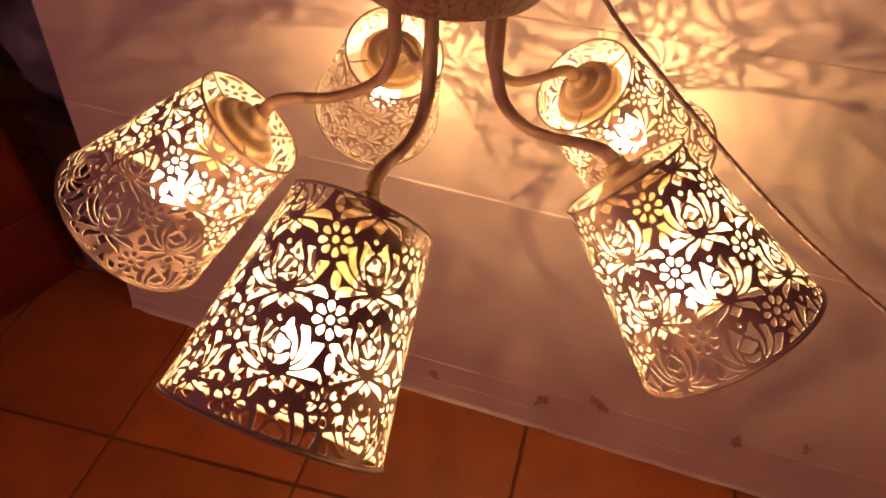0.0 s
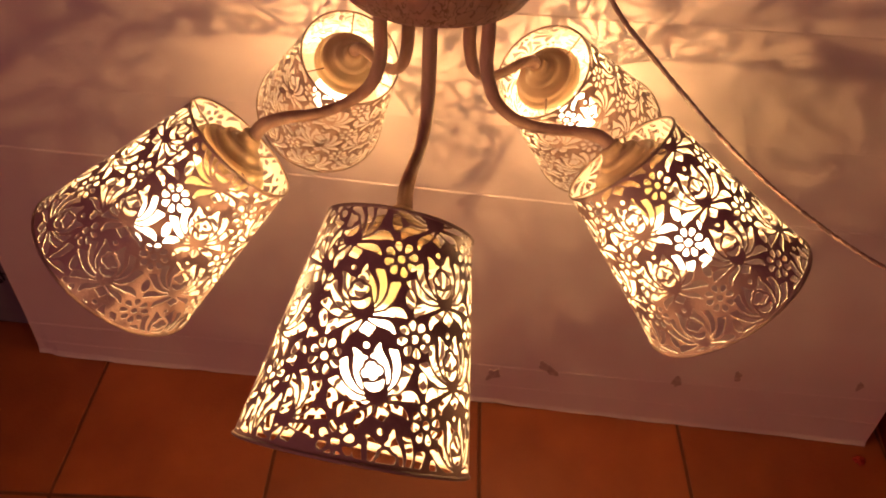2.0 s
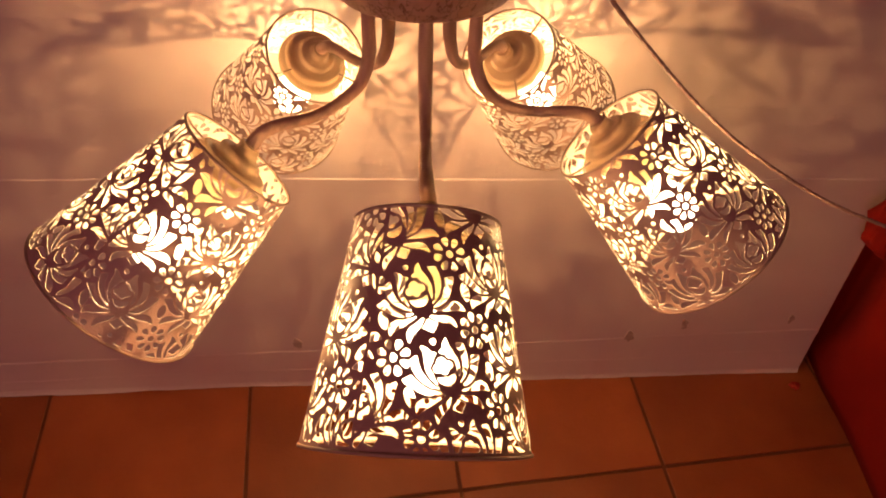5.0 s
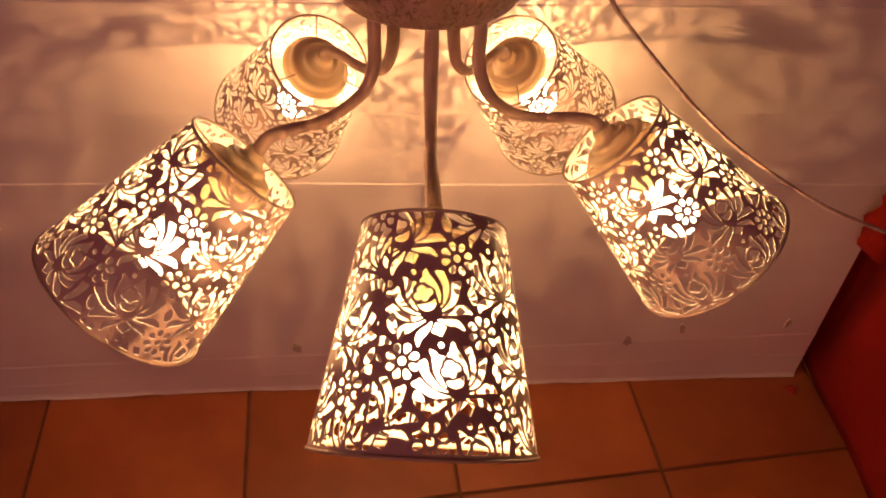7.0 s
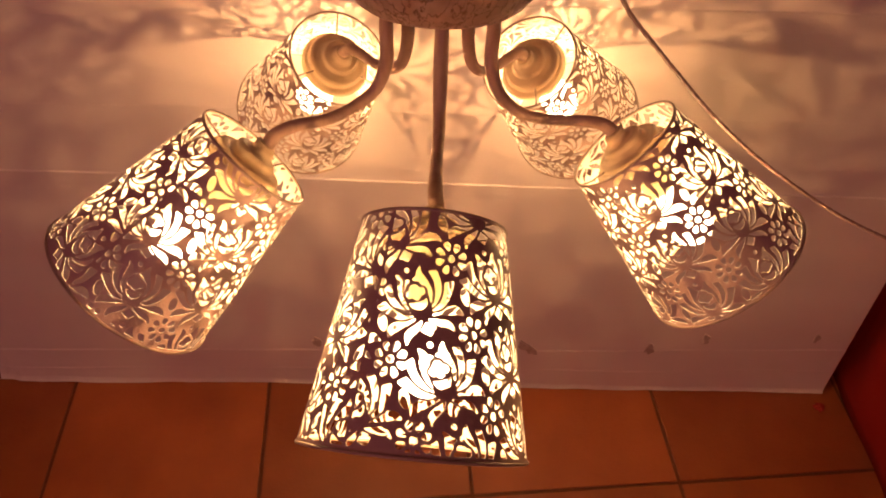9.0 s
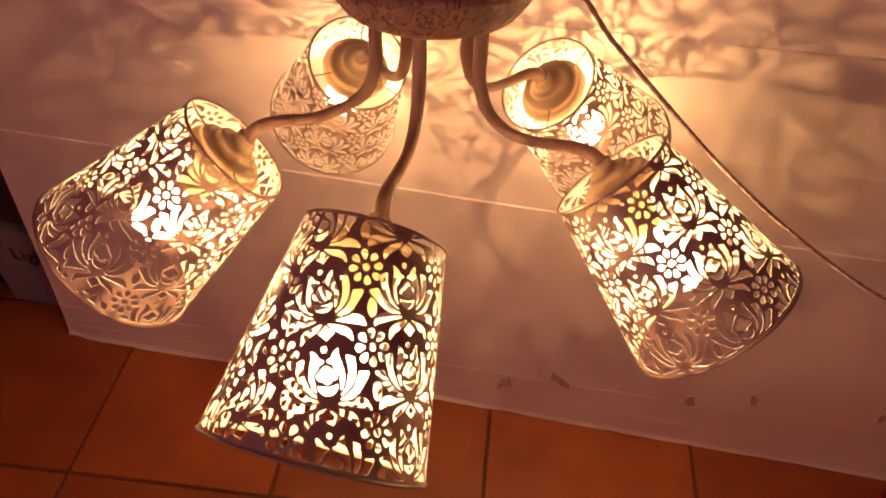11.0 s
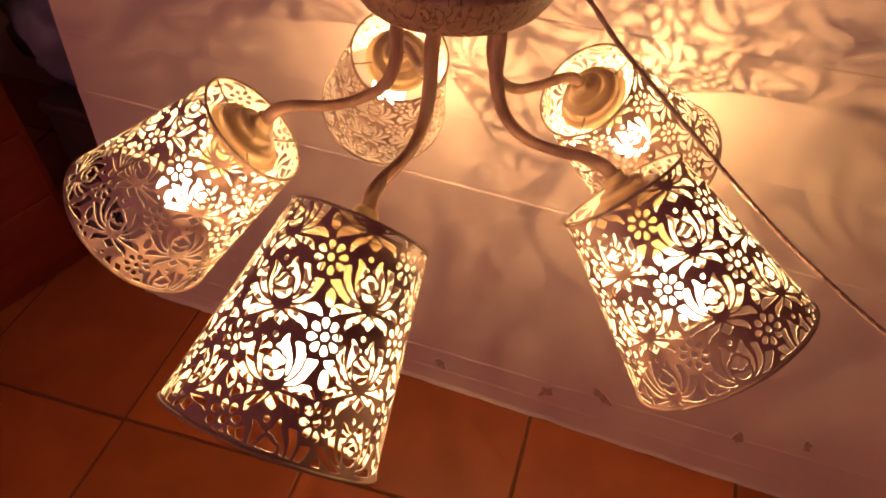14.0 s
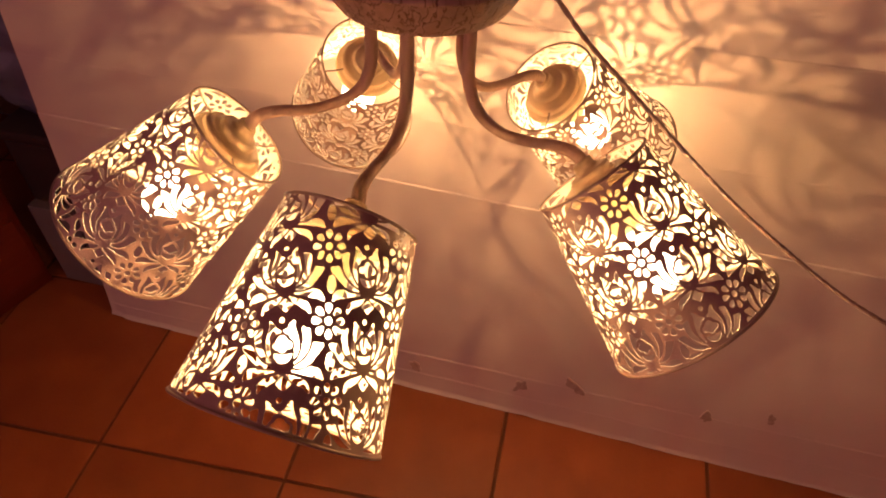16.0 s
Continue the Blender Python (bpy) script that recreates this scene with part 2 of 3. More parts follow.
def holes(phi, s, seam_at, across, down):
    """Millimetres of depth inside a cut-out at the angle phi from the pattern's upright column and s metres down the slant; the sheet ends at seam_at, and across and down shift the pattern by parts of a cell."""
    rho = RHO_0 + s
    fx, fy = rho * np.sin(phi * SIN_B), rho * np.cos(phi * SIN_B)
    u = fx / CELL_W - across
    x = (u - np.floor(u) - 0.5) * DRAWN_W
    v = (fy - 0.3712) / CELL_H + 0.5 - down
    y = -(v - np.floor(v) - 0.5) * DRAWN_H
    d = np.full(x.shape, -9.0)
    for oy in (0.0, DRAWN_H, -DRAWN_H):
        yy = y - oy
        xc = x - 1.3 - 0.045 * yy  # the bud leans a little to one side
        ax = np.abs(xc)
        heart = np.maximum.reduce([oval(xc, yy, 0.0, 4.0, 3.9, 3.7), oval(ax, yy, 4.5, 1.2, 3.0, 2.9), oval(xc, yy, 0.0, -1.4, 3.0, 2.7)])
        cup = np.minimum(oval(xc, yy, 0.0, -4.4, 7.0, 7.0), -5.9 - yy + 0.030 * xc * xc)
        horn = np.maximum(brush(ax, yy, (9.3, 18.2, 0.7), (7.3, 13.6, 2.5), (8.2, 8.6, 3.1), (10.3, 2.6, 2.2), (10.4, -3.0, 1.5), (8.8, -8.2, 0.5)),
            brush(ax, yy, (1.9, 11.0, 0.9), (4.4, 11.0, 1.9), (7.4, 10.8, 2.8)))
        horn = np.minimum(np.minimum(horn, -heart - 1.9), ax - 1.0)
        side = brush(ax, yy, (17.9, 12.6, 3.0), (18.5, 6.0, 2.7), (17.2, -0.8, 2.4), (13.4, -7.0, 1.6), (8.6, -11.4, 0.5))
        side = np.minimum(square_end(side, ax, yy, (17.9, 13.4), (0.25, 1.0)), -horn - 1.8)
        outer = brush(ax, yy, (27.0, 1.6, 3.7), (23.6, -3.8, 3.0), (19.8, -8.8, 2.5), (14.6, -12.6, 1.7), (8.0, -14.3, 0.5))
        outer = np.minimum(square_end(outer, ax, yy, (26.6, 2.8), (0.1, 1.0)), -side - 1.8)
        leaf = brush(ax, yy, (6.8, -17.0, 0.5), (13.6, -16.7, 2.1), (20.4, -17.2, 3.2), (25.6, -18.2, 3.0), (29.4, -22.0, 0.8))
        leaf = np.minimum(leaf, -outer - 1.8)
        gem = 4.1 - (np.abs(xc + 0.2) * 0.69 + np.abs(yy + 25.6) * 0.80)
        low = brush(ax, yy, (2.8, -19.6, 0.6), (7.4, -22.4, 1.9), (12.8, -24.6, 2.6), (16.2, -26.8, 2.2), (18.5, -31.2, 0.8))
        low = np.minimum(np.minimum(low, -gem - 1.7), -leaf - 1.8)
        d = np.maximum.reduce([d, heart, np.minimum(cup, -horn - 1.6), horn, side, outer, leaf, low, gem, oval(xc, yy, 0.2, 18.9, 2.1, 2.1)])
        for fx in (-33.0, 33.0):
            d = np.maximum.reduce([d, oval(x, yy, fx - 1.9, -10.3, 3.6, 6.6, 0.06), oval(x, yy, fx, 18.2, 2.9, 2.9)])
            for k in range(8):
                w = math.radians(45 * k)
                cx, cy = math.cos(w), math.sin(w)
                d = np.maximum(d, brush(x, yy, *[(fx + r * cx, 18.2 + r * cy, w2) for r, w2 in ((6.3, 0.7), (8.2, 1.9), (10.2, 2.7))]))
    edge = np.minimum(s * 1000 - 1.8, (SLANT - s) * 1000 - 3.4)
    seam = (math.pi - np.abs(phi - seam_at + math.pi)) * rho * SIN_B * 1000 - 1.2
    return np.minimum(np.minimum(d, edge), seam)


def shade_mesh(seam_deg, across, down):
    """The sheet as geometry: marching squares over the rolled-out pattern, two skins half a millimetre apart, and the cut edges."""
    nu, nv, thick = 560, 210, 0.0005
    seam_at = math.radians(seam_deg)
    phi = seam_at - 2 * math.pi + np.linspace(0, 2 * math.pi, nu + 1)[:-1]
    sl = np.linspace(0, SLANT, nv + 1)
    g = -holes(phi[None, :].repeat(nv + 1, 0), sl[:, None].repeat(nu, 1), seam_at, across, down)
    g = np.where(np.abs(g) < 1e-4, 1e-4, g)
    flat, index = [], {}

    def vert(key, p, s):
        if key not in index:
            index[key] = len(flat)
            flat.append((p, s))
        return index[key]

    faces, rims = [], []
    du, dv = 2 * math.pi / nu, SLANT / nv
    for j in range(nv):
        row0, row1 = g[j], g[j + 1]
        for i in range(nu):
            i1 = (i + 1) % nu
            c = (row0[i], row0[i1], row1[i1], row1[i])
            inside = [q > 0 for q in c]
            if not any(inside):
                continue
            ids = ((j, i), (j, i1), (j + 1, i1), (j + 1, i))
            pos = ((phi[i], sl[j]), (phi[i] + du, sl[j]), (phi[i] + du, sl[j + 1]), (phi[i], sl[j + 1]))
            poly, cross = [], []
            for k in range(4):
                n = (k + 1) % 4
                if inside[k]:
                    poly.append(vert(ids[k], *pos[k]))
                if inside[k] != inside[n]:
                    t = c[k] / (c[k] - c[n])
                    key = (ids[k], ids[n]) if ids[k] < ids[n] else (ids[n], ids[k])
                    q = vert(key, pos[k][0] + t * (pos[n][0] - pos[k][0]), pos[k][1] + t * (pos[n][1] - pos[k][1]))
                    poly.append(q)
                    cross.append((len(poly) - 1, inside[k]))
            if len(poly) < 3:
                continue
            faces.append(poly)
            for at, leaving in cross:
                if leaving:
                    rims.append((poly[at], poly[(at + 1) % len(poly)]))
    verts = []
    for off in (0.0, -thick):
        for p, s in flat:
            r = R_TOP + s * SIN_B + off
            verts.append((r * math.cos(p), r * math.sin(p), s * LENGTH / SLANT))
    n = len(flat)
    out = [tuple(f) for f in faces] + [tuple(q + n for q in f[::-1]) for f in faces]
    out += [(b, a, a + n, b + n) for a, b in rims]
    me = bpy.data.meshes.new("shade_sheet")
    me.from_pydata(verts, [], out)
    me.materials.append(SHEET)
    me.materials.append(LINING)
    me.polygons.foreach_set("material_index", [0] * len(faces) + [1] * (len(out) - len(faces)))
    me.update()
    return me


# ---- the chandelier ----
LAMP = pose(-0.0633, -0.2509, 1.004, -8.915, 0.954, 3.287)
lamp = tagged(empty("chandelier", LAMP), "lit five-arm antique cream chandelier with floral cut-out metal shades", "chandelier")

canopy = part("canopy", lathe([(0.0, 0.0), (0.062, 0.0), (0.069, 0.0015), (0.075, 0.006), (0.083, 0.016), (0.090, 0.027), (0.0935, 0.0335), (0.097, 0.0345), (0.0985, 0.037), (0.098, 0.0405), (0.0955, 0.042), (0.093, 0.040), (0.0915, 0.034), (0.086, 0.024), (0.076, 0.010), (0.066, 0.005), (0.0, 0.005)], 96), CARVED, lamp, "carved antique cream ceiling canopy", True)
canopy.location.z -= 0.0033
part("mounting_plate", lathe([(0.0, 0.024), (0.086, 0.024), (0.0875, 0.028), (0.086, 0.0315), (0.0, 0.0315)], 64), DARK, canopy, "dark metal mounting plate", True)

ARM_PROFILE = [(0.048, 0.004), (0.048, -0.028), (0.0485, -0.055), (0.0585, -0.081), (0.081, -0.0955), (0.108, -0.0985), (0.136, -0.0970), (0.1545, -0.0995), (0.1665, -0.1065)]
SHADES = [  # azimuth, axis direction in the lamp's frame, turn of the sheet about its axis, seam, shift of the pattern across and down
    (-93.5, (-0.1161, -0.7602, -0.6393), 44.0, 166.5, 0.155, -0.105),
    (-14.7, (0.6878, -0.2240, -0.6905), -60.0, 180.0, -0.07, -0.035),
    (51.5, (0.5206, 0.5074, -0.6867), -82.0, 180.0, -0.48, 0.015),
    (125.1, (-0.3636, 0.5968, -0.7153), 30.0, 180.0, -0.43, -0.07),
    (203.2, (-0.7152, -0.2289, -0.6604), -35.0, 180.0, -0.20, -0.13),
]
ROOTS = ((-91.5, 0.0), (-14.7, -0.004), (51.5, 0.0), (125.1, 0.0), (190.0, 0.003))  # where each arm leaves the canopy, and its own lift
HOLD_R, HOLD_Z = 0.1766, -0.1178


def ring_path(radius, z, n=72):
    return [Vector((radius * math.cos(2 * math.pi * i / n), radius * math.sin(2 * math.pi * i / n), z)) for i in range(n)]


cap_profile = [(0.0, -0.0235), (0.0075, -0.0235), (0.0095, -0.0215), (0.0105, -0.016), (0.0135, -0.0135), (0.0175, -0.0125), (0.0195, -0.0105), (0.0205, -0.007), (0.0245, -0.0045), (0.0290, -0.0035), (0.0315, -0.0015), (0.0325, 0.002), (0.0355, 0.004), (0.0375, 0.0065), (0.0380, 0.0095), (0.0365, 0.012), (0.033, 0.0125), (0.029, 0.008), (0.018, 0.004), (0.0, 0.002)]
for (azimuth, axis, turn, seam_deg, across, down), (root, sag) in zip(SHADES, ROOTS):
    a = math.radians(azimuth)
    er, et = Vector((math.cos(a), math.sin(a), 0)), Vector((-math.sin(a), math.cos(a), 0))
    hold = er * HOLD_R + Vector((0, 0, HOLD_Z))
    d = Vector(axis).normalized()
    v = et.cross(d).normalized()
    u = d.cross(v)
    place = Matrix.Translation(hold) @ Matrix((v, u, d)).transposed().to_4x4()
    top = hold - d * 0.0115
    foot = math.radians(root)
    rise = [(foot + (a - foot) * max(0.0, min(1.0, (r - 0.052) / 0.06)), r, z) for r, z in ARM_PROFILE[:-1]]
    line = [Vector((r * math.cos(w), r * math.sin(w), z + sag * max(0.0, min(1.0, (r - 0.048) / 0.02, (0.165 - r) / 0.04)))) for w, r, z in rise] + [top - d * 0.004, top + d * 0.006]
    arm = part("lamp_arm", tube(smooth_path(line, 7), lambda t: 0.0057 + 0.0006 * math.sin(9 * t), 14), ANTIQUE, lamp, "curved antique cream tube arm", True)
    cap = part("holder_cap", turned_spiral(cap_profile, 64, 5.0, 0.0009), CAP, arm, "turned stepped holder cap", True)
    cap.matrix_local = place @ pose(0, 0, 0.0075)
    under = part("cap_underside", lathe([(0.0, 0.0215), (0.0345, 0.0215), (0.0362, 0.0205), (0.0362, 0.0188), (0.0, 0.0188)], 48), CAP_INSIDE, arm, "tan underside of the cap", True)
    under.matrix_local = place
    sock = part("socket", lathe([(0.0, 0.004), (0.0135, 0.004), (0.0145, 0.008), (0.0145, 0.058), (0.0125, 0.062), (0.0, 0.062)], 24), SOCKET, arm, "pale plastic bulb socket", True)
    sock.matrix_local = place
    bulb = part("bulb", lathe([(0.0, 0.0), (0.009, 0.001), (0.0115, 0.008), (0.0150, 0.016), (0.0195, 0.025), (0.0218, 0.036), (0.0215, 0.045), (0.0185, 0.055), (0.0125, 0.062), (0.006, 0.0655), (0.0, 0.0665)], 32), BULB, arm, "lit warm white bulb", True)
    bulb.matrix_local = place @ pose(0, 0, 0.064)
    wire = part("filament", lathe([(0.0, 0.0370), (0.0006, 0.0374), (0.0010, 0.0385), (0.0011, 0.040), (0.0010, 0.0415), (0.0006, 0.0426), (0.0, 0.0430)], 12), FILAMENT, arm, "glowing filament", True)
    wire.matrix_local = place @ pose(0, 0, 0.064)
    shade = new("shade", shade_mesh(seam_deg, across, down))
    shade.parent = lamp
    shade.matrix_local = place @ pose(0, 0, 0, 0, 0, turn)
    shade["label"] = "floral cut-out painted metal shade"
    for nm, r, z, w in (("top_ring", R_TOP, 0.0, 0.0012), ("bottom_ring", R_BOTTOM, LENGTH, 0.0013)):
        part(nm, tube(ring_path(r, z), w, 8, closed=True), RIM, shade, "", True)
    for k in range(3):
        w = math.radians(120 * k + 84 - turn)
        e = Vector((math.cos(w), math.sin(w), 0))
        part("spider_wire", tube([e * 0.030 + Vector((0, 0, 0.007)), e * 0.045 + Vector((0, 0, 0.004)), e * (R_TOP - 0.0003)], 0.0009, 6), RIM, shade)

# suspension out of sight above, and the twisted feed cable
C = Vector((-0.0633, -0.2509, 1.004))
up = LAMP.to_3x3() @ Vector((0, 0, 1))
hook = C + up * 0.03
cord = part("suspension_cord", tube([hook, hook + up * 0.03, Vector((-0.058, -0.2445, 1.2)), Vector((-0.058, -0.2445, 2.5))], 0.0022, 8), CABLE, None, "", True)
tagged(cord, "thin brown suspension cord holding the chandelier from above", "cord")

cable_line = smooth_path([C + up * 0.033 + Vector((0.02, -0.02, 0.002)), (0.036, -0.317, 1.081), (0.092, -0.302, 1.017), (0.144, -0.292, 0.961), (0.193, -0.287, 0.912), (0.242, -0.291, 0.872), (0.293, -0.301, 0.840), (0.347, -0.315, 0.813), (0.407, -0.322, 0.788), (0.471, -0.320, 0.760), (0.541, -0.308, 0.728), (0.616, -0.286, 0.692), (0.750, -0.240, 0.610), (0.900, -0.230, 0.500), (0.970, -0.230, 0.408), (1.100, -0.230, 0.404)], 22)
cable = bmesh.new()
for half in (0, math.pi):
    pts, side = [], None
    for i, q in enumerate(cable_line):
        t = (cable_line[min(i + 1, len(cable_line) - 1)] - cable_line[max(i - 1, 0)]).normalized()
        side = (side - side.dot(t) * t).normalized() if side else t.orthogonal().normalized()
        w = half + i * 0.9
        pts.append(q + 0.0005 * (math.cos(w) * side + math.sin(w) * t.cross(side)))
    tube(pts, 0.0016, 8, cable)
tagged(part("power_cable", cable, CABLE, None, "", True), "twisted two-core brown power cable feeding the chandelier", "cable")

# ---- white card panel ----
LEAN = 0.05


def on_card(x, z, off=0.0):
    return Vector((x, LEAN * z - off, z))


left = lambda z: -0.960 + 0.065 * z
right = lambda z: 0.768 - 0.05 * z
ragged = lambda x: 0.002 + 0.005 * max(0.0, noise.noise((x * 14, 0, 0))) + 0.0025 * max(0.0, noise.noise((x * 47, 0, 4)))
fold = lambda x: 0.122 + 0.029 * x + 0.0022 * noise.noise((x * 8, 0, 2))
wrinkle = lambda x: 0.060 + 0.02 * x + 0.007 * noise.noise((x * 4, 0, 6)) + 0.0015 * noise.noise((x * 23, 0, 6))
seam_a = lambda x: 0.543 - 0.012 * x
seam_b = lambda x: 0.674
seam_c = lambda x: 0.843
card = tagged(empty("card_panel", pose(0, 0, 0)), "large white folded card panel leaning upright on the tiles", "card panel")
CREASES = ((fold, 0.0016), (seam_a, 0.0034), (seam_b, 0.0006), (seam_c, 0.0034))


def card_sheet():
    """One sheet with ragged foot, gentle waves and pressed fold lines; rows run close together at each fold."""
    heights = [(ragged, -0.0065), (lambda x: ragged(x) + 0.004, -0.0028), (lambda x: ragged(x) + 0.010, 0.0), (lambda x: wrinkle(x) - 0.010, 0.0), (lambda x: wrinkle(x) - 0.0015, -0.0011), (lambda x: wrinkle(x), 0.0)]
    for f, deep in CREASES:
        heights += [(lambda x, f=f: f(x) - 0.03, 0.0), (lambda x, f=f: f(x) - 0.012, -deep * 0.7), (lambda x, f=f: f(x) - 0.0010, -deep), (lambda x, f=f: f(x) + 0.0008, 0.0), (lambda x, f=f: f(x) + 0.012, 0.0), (lambda x, f=f: f(x) + 0.045, 0.0)]
    heights += [(lambda x, z=z: z, 0.0) for z in (1.0, 1.15, 1.3, 1.5, 1.75)]
    bm = bmesh.new()
    nx = 120
    front, back = [], []
    for f, deep in heights:
        rowf, rowb = [], []
        for i in range(nx + 1):
            q = i / nx
            z = f(left(0) * (1 - q) + right(0) * q)
            x = left(z) * (1 - q) + right(z) * q
            swing = max(0.0, min(1.0, (-0.42 - x) / 0.3))
            wave = 0.008 * swing * math.exp(-z / 0.06) * (1 if x > -0.93 else 0.6) + 0.004 * noise.noise((x * 1.7, z * 1.7, 3)) + 0.0007 * noise.noise((x * 9, z * 9, 5))
            p = on_card(x, z, wave - deep * (0.55 + 0.6 * noise.noise((x * 3, z, 8))))
            rowf.append(bm.verts.new(p))
            rowb.append(bm.verts.new(p + Vector((0, 0.0045, 0))))
        front.append(rowf)
        back.append(rowb)
    nz = len(heights) - 1
    for j in range(nz):
        for i in range(nx):
            bm.faces.new((front[j][i], front[j][i + 1], front[j + 1][i + 1], front[j + 1][i]))
            bm.faces.new((back[j][i], back[j + 1][i], back[j + 1][i + 1], back[j][i + 1]))
    edge = [*[(0, i) for i in range(nx)], *[(j, nx) for j in range(nz)], *[(nz, i) for i in range(nx, 0, -1)], *[(j, 0) for j in range(nz, 0, -1)]]
    for a, b in zip(edge, edge[1:] + edge[:1]):
        bm.faces.new((front[b[0]][b[1]], front[a[0]][a[1]], back[a[0]][a[1]], back[b[0]][b[1]]))
    bmesh.ops.recalc_face_normals(bm, faces=bm.faces[:])
    return bm


part("sheet", card_sheet(), CARD, card)
for x, z, r, slant in ((-0.200, 0.074, 0.015, 0.3), (0.022, 0.098, 0.016, -0.4), (0.126, 0.133, 0.018, 0.6), (0.368, 0.138, 0.012, 0.0), (0.474, 0.172, 0.012, 0.0), (-0.291, 0.137, 0.013, 0.2), (0.689, 0.180, 0.011, 0.0)):
    bm = bmesh.new()
    ring, inner = [], []
    for i in range(28):
        w = i * math.pi / 14
        rad = 1.4 * r * (0.62 + 0.55 * noise.noise((x * 9 + math.cos(w) * 1.3, z * 9 + math.sin(w) * 1.3, 2)) + 0.10 * noise.noise((i * 0.9, x * 9, z)))
        dx, dz = rad * math.cos(w) * 0.75, rad * math.sin(w) * 1.15
        wave = 0.004 * noise.noise(((x + dx) * 1.7, (z + dz) * 1.7, 3)) + 0.0007 * noise.noise(((x + dx) * 9, (z + dz) * 9, 5))
        q = on_card(x + dx - slant * dz, z + dz, wave + 0.0024)
        ring.append(bm.verts.new(q))
        inner.append(bm.verts.new(q + Vector((0, 0.003, 0))))
    bm.faces.new(ring)
    for i in range(28):
        bm.faces.new((ring[i - 1], ring[i], inner[i], inner[i - 1]))
    part("stain", bm, STAIN, card, "small brown smear")

# ---- things at the sides ----
def draped(x0, y0, y1, height, depth):
    """A cloth that hangs to the floor over a low box, with upright folds."""
    bm = bmesh.new()
    ny, prof = 90, []
    for k in range(13):
        prof.append((0.0, height * k / 12 * 0.95))
    for k in range(1, 7):
        a = math.pi / 2 * k / 6
        prof.append((0.05 * height * (1 - math.cos(a)), height * 0.95 + 0.05 * height * math.sin(a)))
    for k in range(1, 7):
        prof.append((0.05 * height + depth * k / 6, height))
    rows = []
    for i in range(ny + 1):
        y = y0 + (y1 - y0) * i / ny
        row = []
        for k, (x, z) in enumerate(prof):
            f = (0.003 + 0.014 * math.sin(math.pi * min(1, z / height * 0.9))) * math.sin(y * 21 + 1.3 * math.sin(y * 7)) + 0.005 * noise.noise((y * 6, z * 3, 1))
            row.append(bm.verts.new((x0 + x + (f if k < 13 else f * 0.3), y, z + (0.006 * noise.noise((x * 8, y * 8, 4)) if k > 16 else 0) + (0.002 if k == 0 else 0))))
        rows.append(row)
    for a, b in zip(rows, rows[1:]):
        for k in range(len(prof) - 1):
            bm.faces.new((a[k], a[k + 1], b[k + 1], b[k]))
    bmesh.ops.recalc_face_normals(bm, faces=bm.faces[:])
    bmesh.ops.solidify(bm, geom=bm.faces[:], thickness=0.004)
    return bm


stool = tagged(empty("red_bench", pose(0, 0, 0)), "low bench covered to the floor by a red cloth", "bench")
part("cloth", draped(0.806, -1.3, 0.30, 0.40, 0.5), REDCLOTH, stool, "hanging red cloth with upright folds", True)
part("body", box_bm((0.87, -1.28, 0.0), (1.3, 0.28, 0.37), 0.01), REDWOOD, stool)
knot = bmesh.new()
bmesh.ops.create_icosphere(knot, subdivisions=4, radius=1)
for q in knot.verts:
    n = 0.25 * noise.noise(q.co * 1.8) + 0.1 * noise.noise(q.co * 5) + 0.05 * math.sin(q.co.z * 14 + q.co.x * 5)
    q.co = Vector((q.co.x * 0.15, q.co.y * 0.05, q.co.z * 0.115)) * (1 + n)
    q.co.z = max(q.co.z, -0.090)
bundle = part("crumpled_cloth", knot, REDCLOTH, None, "", True)
bundle.location = (0.850, -0.026, 0.496)
tagged(bundle, "crumpled dark red cloth lying on the covered bench", "cloth")

chest = tagged(empty("red_chest", pose(-1.158, 0.048, 0, 0, 0, -16)), "red-brown wooden chest of drawers standing on the tiles", "chest")
part("body", box_bm((-0.5, -1.3, 0.0), (-0.012, 0.0, 0.75), 0.006), REDWOOD, chest, "", True)
for k in range(4):
    part("drawer_front", box_bm((-0.0125, -1.28, 0.05 + 0.17 * k), (0.0, -0.02, 0.2175 + 0.17 * k), 0.002), REDWOOD, chest, "", True)

carton = tagged(empty("carton", pose(-1.142, 0.064, 0)), "grey cardboard carton with dark printed lettering", "carton")
part("body", box_bm((0, 0, 0), (0.36, 0.30, 0.24), 0.003), BOXCARD, carton)
font = bpy.data.curves.new("lettering", "FONT")
font.body, font.size, font.extrude = "Light", 0.050, 0.0006
text_ob = new("lettering", font)
bpy.context.view_layer.update()
text_mesh = bpy.data.meshes.new_from_object(text_ob)
bpy.data.objects.remove(text_ob)
text_mesh.materials.clear()
text_mesh.materials.append(INK)
letters = new("lettering", text_mesh)
letters.parent = carton
letters.matrix_local = pose(0.066, -0.002, 0.152, 90, 0, 0)
letters["label"] = "dark printed word"

crate = tagged(empty("dark_box", pose(-1.136, 0.085, 0.2405)), "dark brown storage box standing on the grey carton", "box")
part("body", box_bm((0, 0, 0), (0.29, 0.27, 0.17), 0.008), DARKBOX, crate, "", True)
part("lid", box_bm((-0.006, -0.006, 0.1705), (0.296, 0.276, 0.2), 0.008), DARKBOX, crate, "", True)

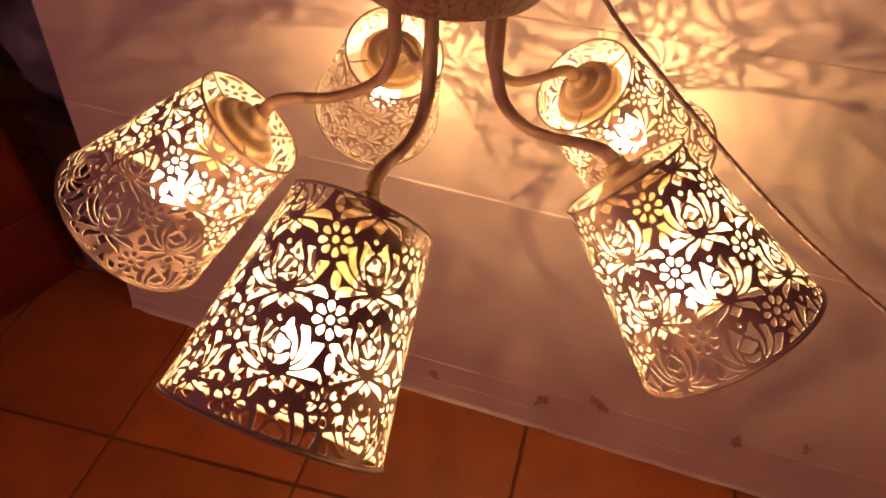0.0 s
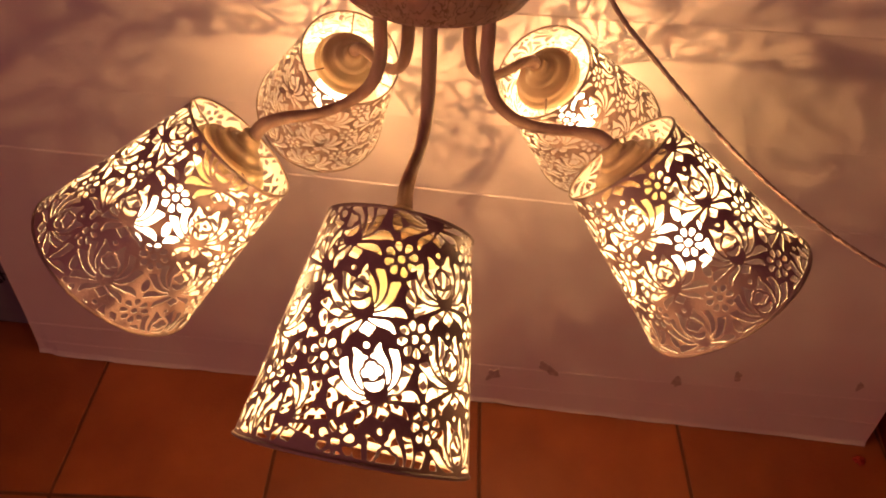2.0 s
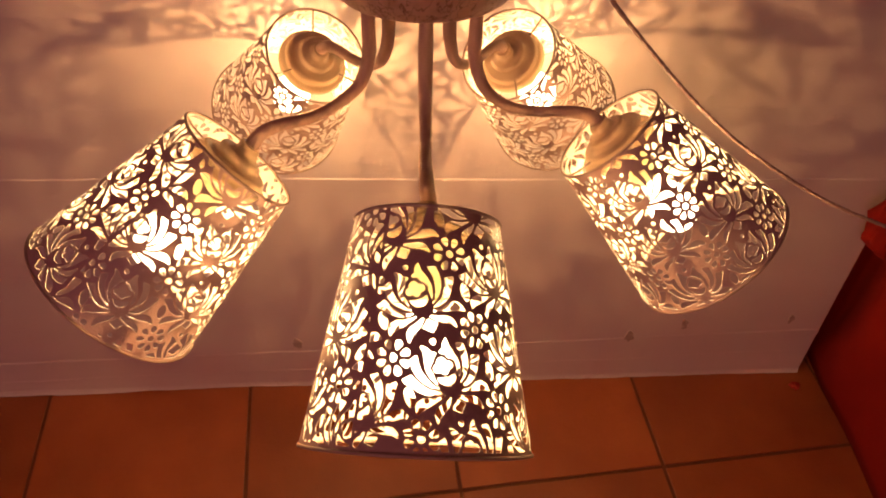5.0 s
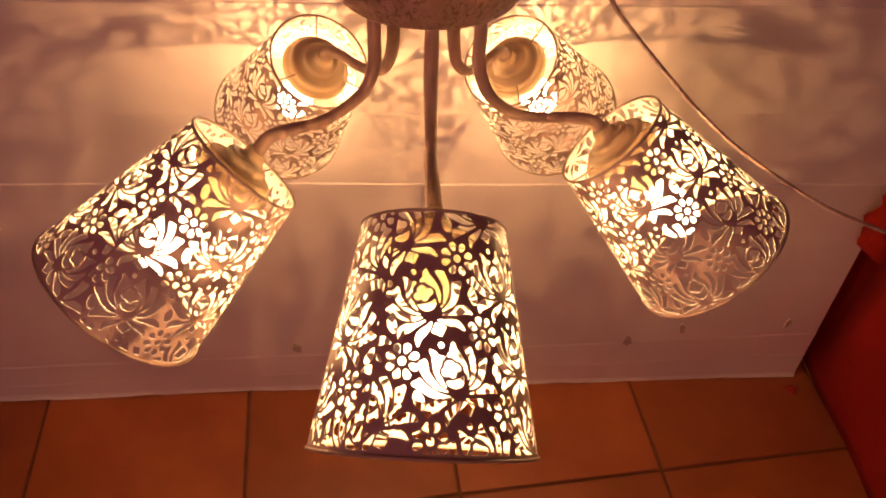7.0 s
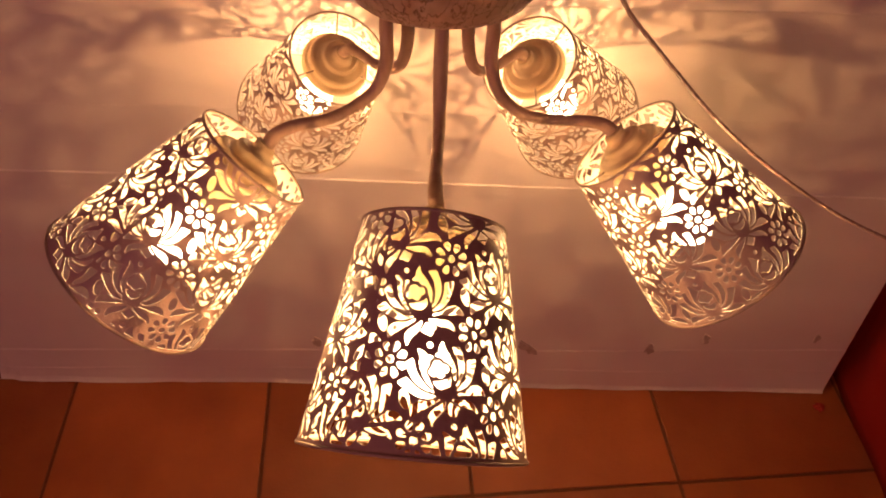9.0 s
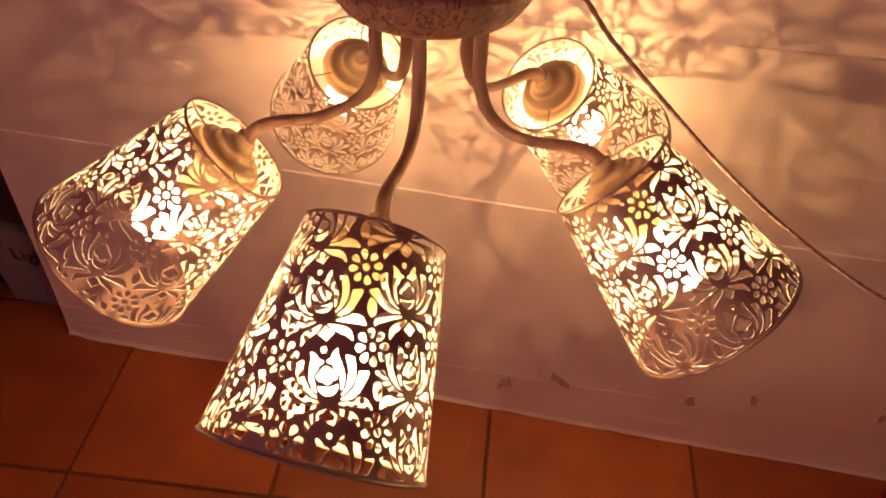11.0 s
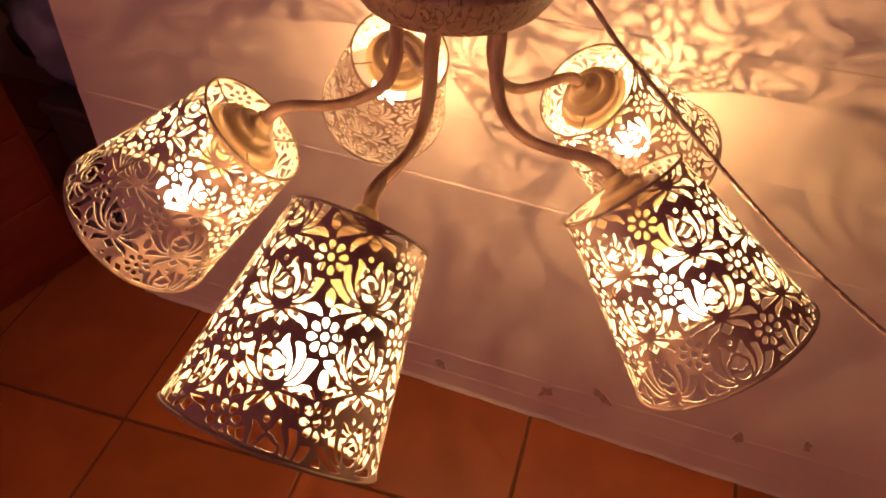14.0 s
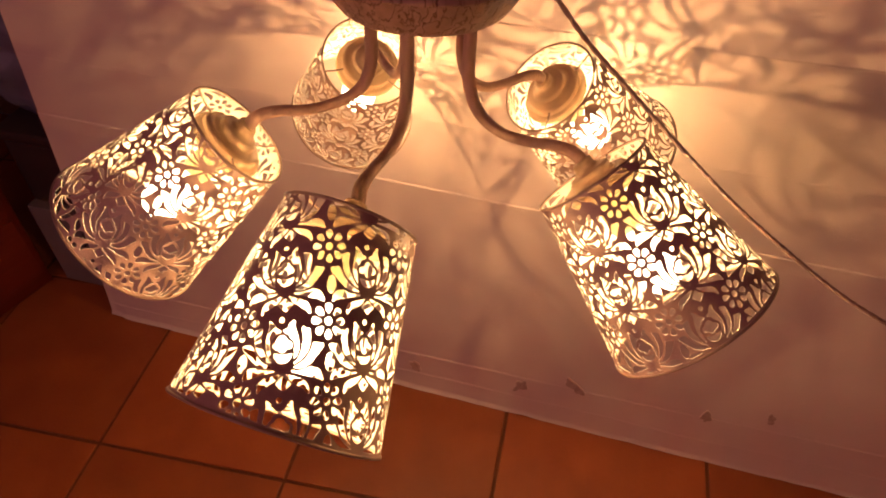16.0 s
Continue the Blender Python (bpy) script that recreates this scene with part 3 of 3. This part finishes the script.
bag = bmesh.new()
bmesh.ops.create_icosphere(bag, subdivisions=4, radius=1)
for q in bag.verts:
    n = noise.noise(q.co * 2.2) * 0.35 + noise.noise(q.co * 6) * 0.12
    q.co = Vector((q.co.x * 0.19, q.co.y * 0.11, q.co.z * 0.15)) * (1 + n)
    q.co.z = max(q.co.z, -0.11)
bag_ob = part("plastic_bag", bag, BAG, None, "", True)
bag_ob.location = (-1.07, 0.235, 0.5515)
tagged(bag_ob, "crumpled white plastic bag behind the card panel, coloured as in dim bluish light", "bag")

fluff = bmesh.new()
bmesh.ops.create_icosphere(fluff, subdivisions=4, radius=0.008)
for q in fluff.verts:
    q.co *= 1 + 0.9 * noise.noise(q.co * 300) + 0.5 * noise.noise(q.co * 900)
    q.co.z = max(q.co.z * 0.5, -0.003)
fl = part("fluff", fluff, FLUFF, None, "", True)
fl.location = (0.748, -0.038, 0.004)
tagged(fl, "small scrap of red fluff lying on the tiles", "fluff")

# ---- room ----
def plane_box(name, lo, hi, mat, label):
    return tagged(part(name, box_bm(lo, hi), mat), label, kind="structure")


plane_box("wall_north", (-2.5, 0.62, 0), (2.5, 0.74, 2.5), PLASTER, "plain warm plaster wall behind the card panel")
plane_box("wall_east", (2.5, -3.12, 0), (2.62, 0.74, 2.5), PLASTER, "plain warm plaster wall")
plane_box("ceiling", (-2.62, -3.12, 2.5), (2.62, 0.74, 2.6), PLASTER, "plain plaster ceiling")
plane_box("wall_west", (-2.62, -3.12, 0), (-2.5, 0.74, 2.5), PLASTER, "plain warm plaster wall")
# unseen wall, its opening made up to go with the fill lamp
south = bmesh.new()
for lo, hi in (((-2.5, -3.12, 0), (2.5, -3.0, 1.0)), ((-2.5, -3.12, 2.3), (2.5, -3.0, 2.5)), ((-2.5, -3.12, 1.0), (-1.9, -3.0, 2.3)), ((-0.7, -3.12, 1.0), (2.5, -3.0, 2.3))):
    extra = box_bm(lo, hi)
    tmp = bpy.data.meshes.new("tmp")
    extra.to_mesh(tmp)
    extra.free()
    south.from_mesh(tmp)
    bpy.data.meshes.remove(tmp)
tagged(part("wall_south", south, PLASTER), "plain plaster wall with an unseen opening behind the fill lamp", kind="structure")

floor = plane_box("floor", (-2.5, -3.0, -0.06), (2.5, 0.62, -0.004), GROUT, "terracotta tile floor with brown grout joints")
TILE_SIZE, JOINT = 0.4005, 0.0066
tile_bm = box_bm((-(TILE_SIZE - JOINT) / 2, -(TILE_SIZE - JOINT) / 2, -0.003), ((TILE_SIZE - JOINT) / 2, (TILE_SIZE - JOINT) / 2, 0.0), 0.0022, 2)
tile_mesh = bpy.data.meshes.new("tile")
tile_bm.to_mesh(tile_mesh)
tile_bm.free()
tile_mesh.materials.append(TILE)
grid = pose(0.02, -0.2415, 0, 0, 0, 4.85)
for i in range(-8, 8):
    for j in range(-8, 4):
        m = grid @ pose((i + 0.5) * TILE_SIZE, (j + 0.5) * TILE_SIZE, random.uniform(-0.0006, 0.0004), 0, 0, random.uniform(-0.15, 0.15))
        corners = [m @ v.co for v in tile_mesh.vertices]
        low = (min(c.x for c in corners), min(c.y for c in corners))
        high = (max(c.x for c in corners), max(c.y for c in corners))
        if high[0] < -2.48 or low[0] > 2.48 or high[1] < -2.98 or low[1] > 0.60:
            continue
        mesh = tile_mesh
        if low[0] < -2.5 or high[0] > 2.5 or low[1] < -3.0 or high[1] > 0.62:
            bm = bmesh.new()
            bm.from_mesh(tile_mesh)
            back = m.inverted()
            for spot, away in (((-2.499, 0, 0), (-1, 0, 0)), ((2.499, 0, 0), (1, 0, 0)), ((0, -2.999, 0), (0, -1, 0)), ((0, 0.619, 0), (0, 1, 0))):
                bmesh.ops.bisect_plane(bm, geom=bm.verts[:] + bm.edges[:] + bm.faces[:], plane_co=back @ Vector(spot), plane_no=back.to_3x3() @ Vector(away), clear_outer=True)
            mesh = bpy.data.meshes.new("tile")
            bm.to_mesh(mesh)
            bm.free()
            mesh.materials.append(TILE)
        ob = new("tile", mesh)
        ob.parent = floor
        ob.matrix_local = m
